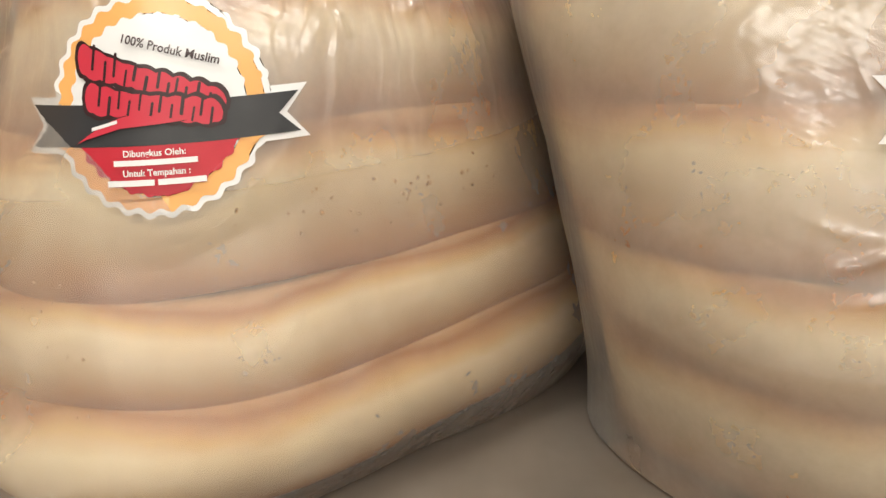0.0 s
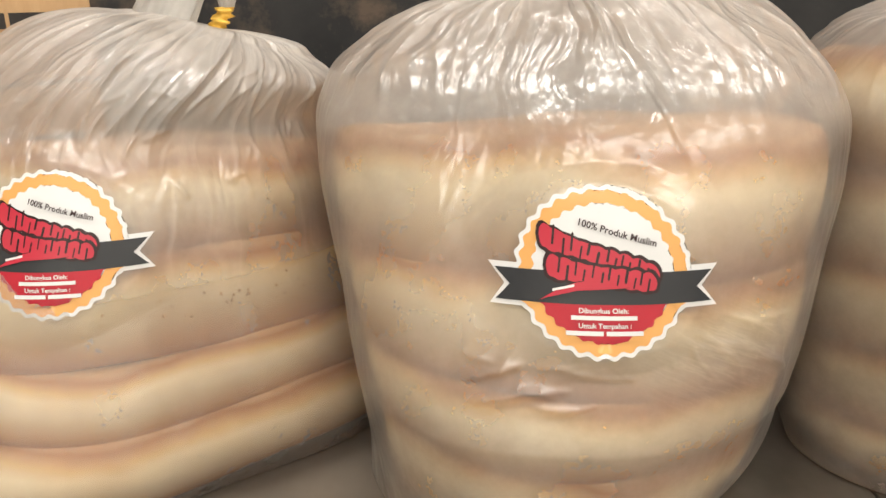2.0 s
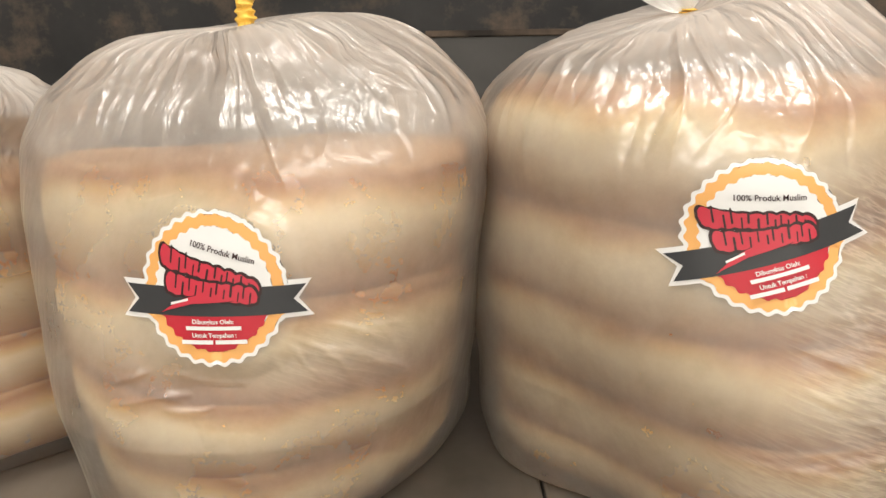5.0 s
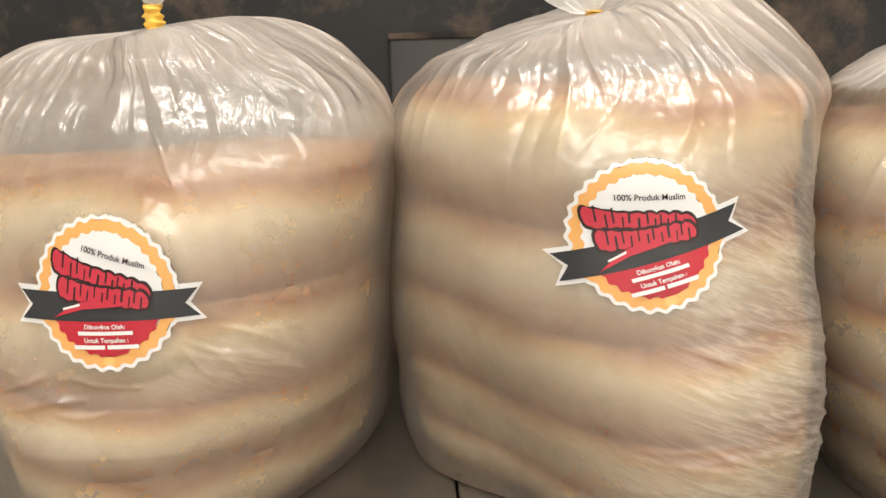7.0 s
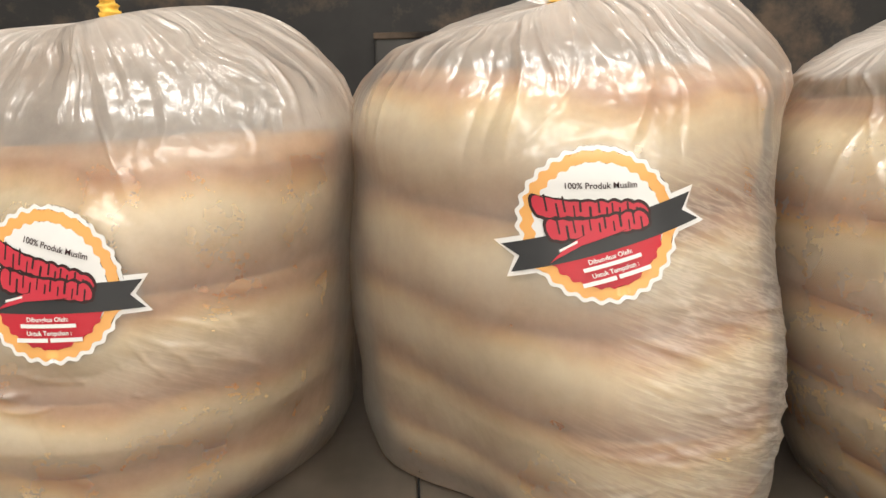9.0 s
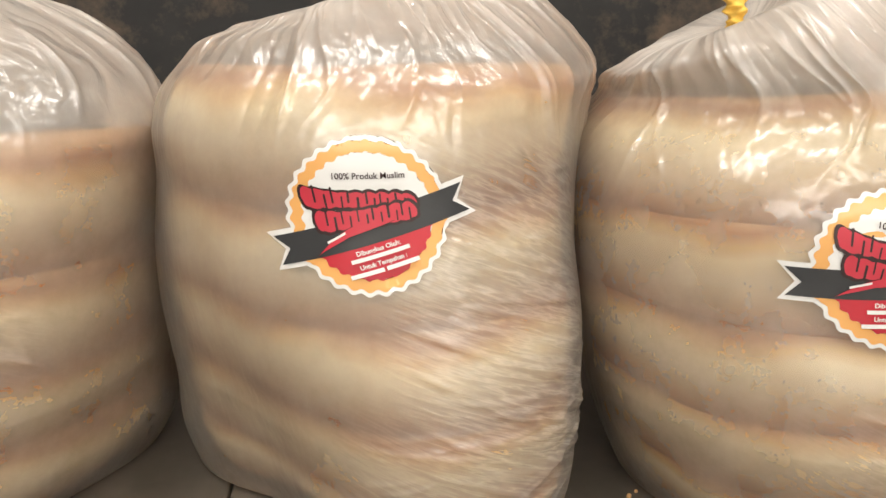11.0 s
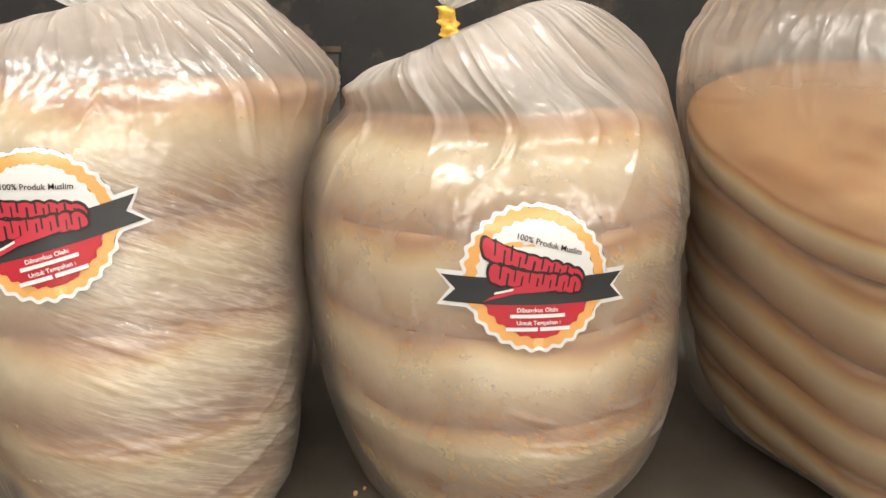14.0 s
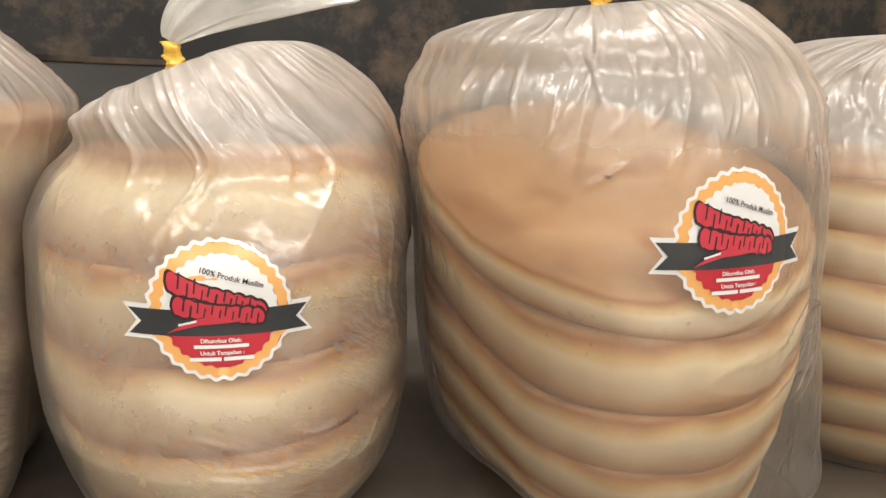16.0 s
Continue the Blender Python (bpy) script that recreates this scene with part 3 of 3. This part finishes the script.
    for x0, x1 in ((-13.6, -0.6), (0.4, 13.2)):
        part("writing_bar", lay(flat([[(x0, -21.3), (x1, -21.3), (x1, -19.7), (x0, -19.7)]]), 11 * lift), STICKER_WHITE, sticker, smooth=True)
    return sticker


def build_bag(bag, label, levels, tilts, tie, tail, fill=None):
    thing = tagged(new("bread_bag"), label, "bag", "tied bags in a row")
    bag_film(bag, thing, fill or levels[-1])
    end = neck_tie(bag, thing, *tie)
    if tail:
        bag_tail(bag, thing, end, *tail)
    if bag.sticker[3] is not None:
        build_sticker(bag, thing)
    for i in range(len(levels) - 1):
        pizza_base(bag, levels[i], levels[i + 1], tilts[i % len(tilts)], bag.seed * 10 + i)
    return thing


BAG_A = Bag(11, -0.218, 0.034, 0.02, (-0.1732, 0.1413, 0.2089),
            [(0.0, 0.1163, 0.0054), (0.0201, 0.1269, 0.0069), (0.0502, 0.1225, 0.0064), (0.0804, 0.116, 0.0035), (0.1105, 0.1094, 0.0027), (0.1406, 0.1013, 0.004), (0.1658, 0.0926, 0.0002), (0.1858, 0.0815, -0.0088), (0.1999, 0.0479, -0.0061), (0.2069, 0.0241, -0.0023), (0.2089, 0.004, -0.0023)],
            (-0.2165, 0.033, 0.1288, -0.3, 0.985, 0.95), flares=((215, 40, 0.022, 0.15),), domes=((0, -0.0033), (90, -0.0102), (180, 0.0279), (270, 0.0021)), form=(0.0264, 0.0006, 0.084, 0.0704, -0.025, -0.0236, 0.0017, 0.0457),
            zones=((40, 200, 250, 0.015, 0.10, 50, 0.013, 0.0021), (60, 240, 345, 0.135, 0.19, 75, 0.007, 0.0013), (30, 225, 330, 0.14, 0.19, 20, 0.005, 0.0012)), neck=0.24)
BAG_B = Bag(23, 0.003, 0.325, 0.08, (-0.0033, 0.1128, 0.225),
            [(0.0, 0.0867, 0.0106), (0.02, 0.0944, 0.013), (0.0499, 0.1006, 0.0086), (0.0798, 0.1081, 0.0051), (0.1198, 0.1138, 0.0007), (0.1547, 0.1168, -0.0015), (0.1797, 0.1135, -0.003), (0.1996, 0.0982, -0.0038), (0.2136, 0.0688, 0.003), (0.2216, 0.0333, 0.0046), (0.225, 0.004, 0.0046)],
            (0.0006, -0.004, 0.1280, 2.2, 1.0, 0.98), flares=((190, 30, 0.020, 0.10),), domes=((0, 0.0191), (90, -0.0039), (180, 0.008), (270, -0.0069)), form=(-0.0297, 0.0633, 0.0242, 0.0286, -0.0061, -0.0663, -0.1035, -0.0464),
            zones=((12, 243, 272, 0.078, 0.096, 12, 0.014, 0.0018), (14, 280, 308, 0.08, 0.110, -32, 0.018, 0.0014)), slack=0.0045, film=1)
BAG_C = Bag(37, 0.221, 0.236, -0.02, (0.2175, 0.104, 0.2283),
            [(0.0, 0.0878, 0.0006), (0.0201, 0.0982, 0.0025), (0.0504, 0.103, 0.0024), (0.0906, 0.1111, -0.0007), (0.1209, 0.1123, -0.0039), (0.1511, 0.1118, -0.0021), (0.1762, 0.113, 0.0004), (0.2014, 0.1045, 0.0086), (0.2165, 0.0783, 0.0093), (0.2246, 0.0468, 0.0055), (0.2283, 0.004, 0.0055)],
            (0.2118, -0.023, 0.1510, 17.0, 0.96, 0.91), flares=((192, 32, 0.015, 0.13),), domes=((0, 0.0235), (90, 0.0008), (180, -0.0069), (270, -0.0009)), form=(-0.1067, -0.0744, -0.1161, 0.094, -0.0495, 0.0545, 0.0186, 0.0016),
            zones=((150, 275, 318, 0.04, 0.165, -26, 0.011, 0.0008), (30, 262, 318, 0.015, 0.075, 4, 0.018, 0.0011)), film=2)
BAG_D = Bag(41, 0.412, 0.388, -0.05, (0.3856, 0.058, 0.2143),
            [(0.0, 0.0705, -0.0097), (0.0203, 0.0843, -0.0044), (0.0509, 0.0947, -0.0035), (0.0814, 0.1015, -0.0026), (0.1221, 0.1071, -0.0002), (0.1526, 0.1107, 0.005), (0.178, 0.1000, 0.0130), (0.1953, 0.0820, 0.0290), (0.2055, 0.0570, 0.0250), (0.2116, 0.0310, 0.0160), (0.2143, 0.004, 0.0120)],
            (0.3968, -0.056, 0.1319, 1.4, 0.93, 0.92), flares=((-5, 35, -0.006, 0.22),), domes=((0, 0.046), (90, -0.0165), (180, 0.0033), (270, -0.0076)), form=(0.0467, 0.01, 0.0402, 0.0391, -0.1427, 0.0577, -0.0375, 0.0269),
            zones=((34, 290, 350, 0.09, 0.17, -50, 0.011, 0.0013), (14, 250, 320, 0.03, 0.08, 0, 0.014, 0.0014)), film=3, neck=0.19)
BAG_E = Bag(53, 0.602, 0.126, -0.04, (0.5814, -0.0081, 0.2617),
            [(0.0, 0.0657, 0.0128), (0.0201, 0.0862, 0.0041), (0.0501, 0.0954, -0.0002), (0.0902, 0.1046, 0.0015), (0.1303, 0.1088, 0.0035), (0.1705, 0.1111, 0.0033), (0.2056, 0.1101, 0.0002), (0.2306, 0.1018, 0.0018), (0.2487, 0.077, 0.0052), (0.2577, 0.0415, 0.005), (0.2617, 0.004, 0.005)],
            (0.5965, -0.113, 0.1695, 2.0, 0.95, 0.97), flares=((-25, 32, 0.040, 0.13),), domes=((0, 0.0122), (90, -0.0005), (180, -0.0032), (270, 0.0036)), form=(-0.0561, -0.0811, 0.0896, 0.0275, 0.0113, 0.0449, -0.0019, -0.0118),
            zones=((18, 268, 315, 0.10, 0.145, 26, 0.022, 0.0022), (30, 200, 330, 0.19, 0.23, 75, 0.012, 0.0018)), film=4, filled=0.0)
BAG_F = Bag(67, 0.815, 0.20, 0.0, (0.815, 0.02, 0.262),
            [(0, 0.065), (0.02, 0.080), (0.05, 0.096), (0.09, 0.107), (0.13, 0.109), (0.17, 0.108), (0.205, 0.104), (0.23, 0.092), (0.248, 0.070), (0.257, 0.040), (0.262, 0.004)],
            (0.815, -0.08, 0.15, None), film=5)

LABEL = "clear frosted bag of stacked pizza bases tied with yellow tape"
build_bag(BAG_A, LABEL, (0.003, 0.045, 0.0755, 0.120, 0.161), ((0, 0), (-1, 0), (-3, 0), (-6, 1)), (0.014, (0.008, 0, 0)), (((0.1, -0.1, 1.6), (-0.85, -0.3, -0.45)), 0.040, 0.011, 5))
build_bag(BAG_B, LABEL, (0.003, 0.043, 0.079, 0.1225, 0.1735), ((0, 0), (-2, 0), (-4, 0), (-6, -1)), (0.017, (0.001, 0, 0)), (((0.1, 0, 0.9), (0.4, 0, 1.3)), 0.05, 0.02, 6))
build_bag(BAG_C, LABEL, (0.003, 0.030, 0.066, 0.1065, 0.149, 0.201), ((0, 0), (0, 0), (-1, 0), (-2, 0), (-3, 0)), (0.006, (0, 0, 0)), (((-0.3, -0.1, 0.5), (-0.1, -0.2, 1.1)), 0.05, 0.042, 7))
build_bag(BAG_D, LABEL, (0.003, 0.030, 0.068, 0.1055, 0.1455, 0.190), ((0, 0), (-1, 0), (-2, -1), (-4, -1), (-6, 0)), (0.024, (-0.004, 0, 0)), (((0.3, 0, 0.6), (2.2, 0.2, 1.2)), 0.04, 0.02, 8))
build_bag(BAG_E, LABEL, (-0.016, 0.010, 0.034, 0.062, 0.0903, 0.1245, 0.142), ((12, -3), (13, -4), (14, -4), (15, -5), (16, -5), (18, -5)), (0.018, (0, 0, 0)), None, 0.205)
build_bag(BAG_F, LABEL, (0.003, 0.032, 0.062, 0.092, 0.122, 0.152, 0.182), ((0, 1), (0, -1), (1, 1), (0, 2)), (0.018, (0, 0, 0)), None)


# ---- cardboard boxes ----
def cardboard_box(x, y, z0, z1, turn, words, bar, w):
    """A shipping box; its printed long side is the local -y face, x and y the face's middle."""
    box = tagged(new("cardboard_box"), "brown cardboard shipping box with black printed writing", "box", "stack of cardboard boxes")
    d = 0.30
    part("carton", box_bm(-w, w, 0, d, z0 + 0.0008, z1 - 0.0008, 0.0016), CARD, box, smooth=False)
    part("tape_flap", box_bm(-w + 0.004, w - 0.004, 0.02, d - 0.02, z1 - 0.0006, z1 + 0.0002), CARD, box)
    zc = (z0 + z1) / 2
    if words is not None:
        bm = text_bm("https://", 0.0135, words, zc + 0.001, 0, 0.030)
        bm.transform(Matrix.Rotation(radians(90), 4, "X"))
        bm.transform(Matrix.Translation((0, -0.0004, 0)))
        part("print", bm, PRINT, box, "black printed letters")
    for x0, x1 in bar:
        bm = flat([[(x0, zc - 0.0038), (x1, zc - 0.0038), (x1, zc + 0.0040), (x0, zc + 0.0040)]])
        bm.transform(Matrix.Rotation(radians(90), 4, "X"))
        bm.transform(Matrix.Translation((0, -0.0004, 0)))
        part("print_bar", bm, PRINT, box)
    box.matrix_basis = pose(x, y, 0, 0, 0, turn)
    return box


BX = Vector((-0.36, 0.05, 0))
BD = Vector((math.cos(radians(50)), math.sin(radians(50)), 0))
for along, z0, z1, turn, words, bar, half in (
        (-0.115, 0.0, 0.049, 58, None, (), 0.165),
        (0.1035, 0.050, 0.118, 50, -0.045, ((-0.027, -0.003), (0.000, 0.052)), 0.068),
        (0.004, 0.118, 0.181, 50, 0.055, ((0.072, 0.096), (0.099, 0.151)), 0.165),
        (0.005, 0.181, 0.246, 50, None, ((0.063, 0.083), (0.085, 0.119), (0.121, 0.147)), 0.165)):
    p = BX + BD * along
    cardboard_box(p.x, p.y, z0, z1, turn, words, bar, half)


# ---- crumbs ----
def crumb_bm(spots, rnd):
    bm = bmesh.new()
    for x, y, z, r in spots:
        turn = Euler((rnd.uniform(0, 6), rnd.uniform(0, 6), rnd.uniform(0, 6))).to_matrix().to_4x4()
        m = Matrix.Translation((x, y, z)) @ turn @ Matrix.Diagonal((r, r * rnd.uniform(0.5, 0.9), r * rnd.uniform(0.4, 0.8), 1))
        bmesh.ops.create_icosphere(bm, subdivisions=1, radius=1.0, matrix=m)
    return bm


CRUMB = plain("dry_bread_crumb", (0.42, 0.25, 0.11), 0.85, grain=300, vary=0.5)


def bag_crumbs(bag, seed, bands):
    """Loose crumbs caught between the bread and the film."""
    rnd = random.Random(seed)
    spots = []
    for count, x0, x1, z, spread in bands:
        for _ in range(count):
            x, zz = rnd.uniform(x0, x1), z + rnd.gauss(0, spread)
            spots.append((x, bag.front(x, zz) + 0.0030, zz, rnd.uniform(0.0004, 0.0010)))
    tagged(part("bread_crumbs", crumb_bm(spots, rnd), CRUMB), "brown bread crumbs caught inside a clear bag", "crumbs", kind="stuff")


bag_crumbs(BAG_A, 3, ((45, -0.20, -0.125, 0.093, 0.004), (20, -0.20, -0.13, 0.131, 0.003), (30, -0.29, -0.24, 0.07, 0.012)))
bag_crumbs(BAG_B, 4, ((20, 0.065, 0.10, 0.125, 0.007),))
bag_crumbs(BAG_D, 5, ((70, 0.335, 0.39, 0.151, 0.0022), (70, 0.335, 0.40, 0.112, 0.0025), (30, 0.40, 0.46, 0.150, 0.003), (25, 0.38, 0.44, 0.080, 0.003)))
bag_crumbs(BAG_E, 6, ((40, 0.53, 0.58, 0.128, 0.006),))
for x, y, r in ((0.331, 0.012, 0.0016), (0.336, 0.016, 0.0011), (0.326, 0.006, 0.0009)):
    tagged(part("bread_crumb", crumb_bm([(x, y, r * 0.6, r)], random.Random(9)), CRUMB), "small dry bread crumb on the metal table", "crumb", "crumbs on the table")
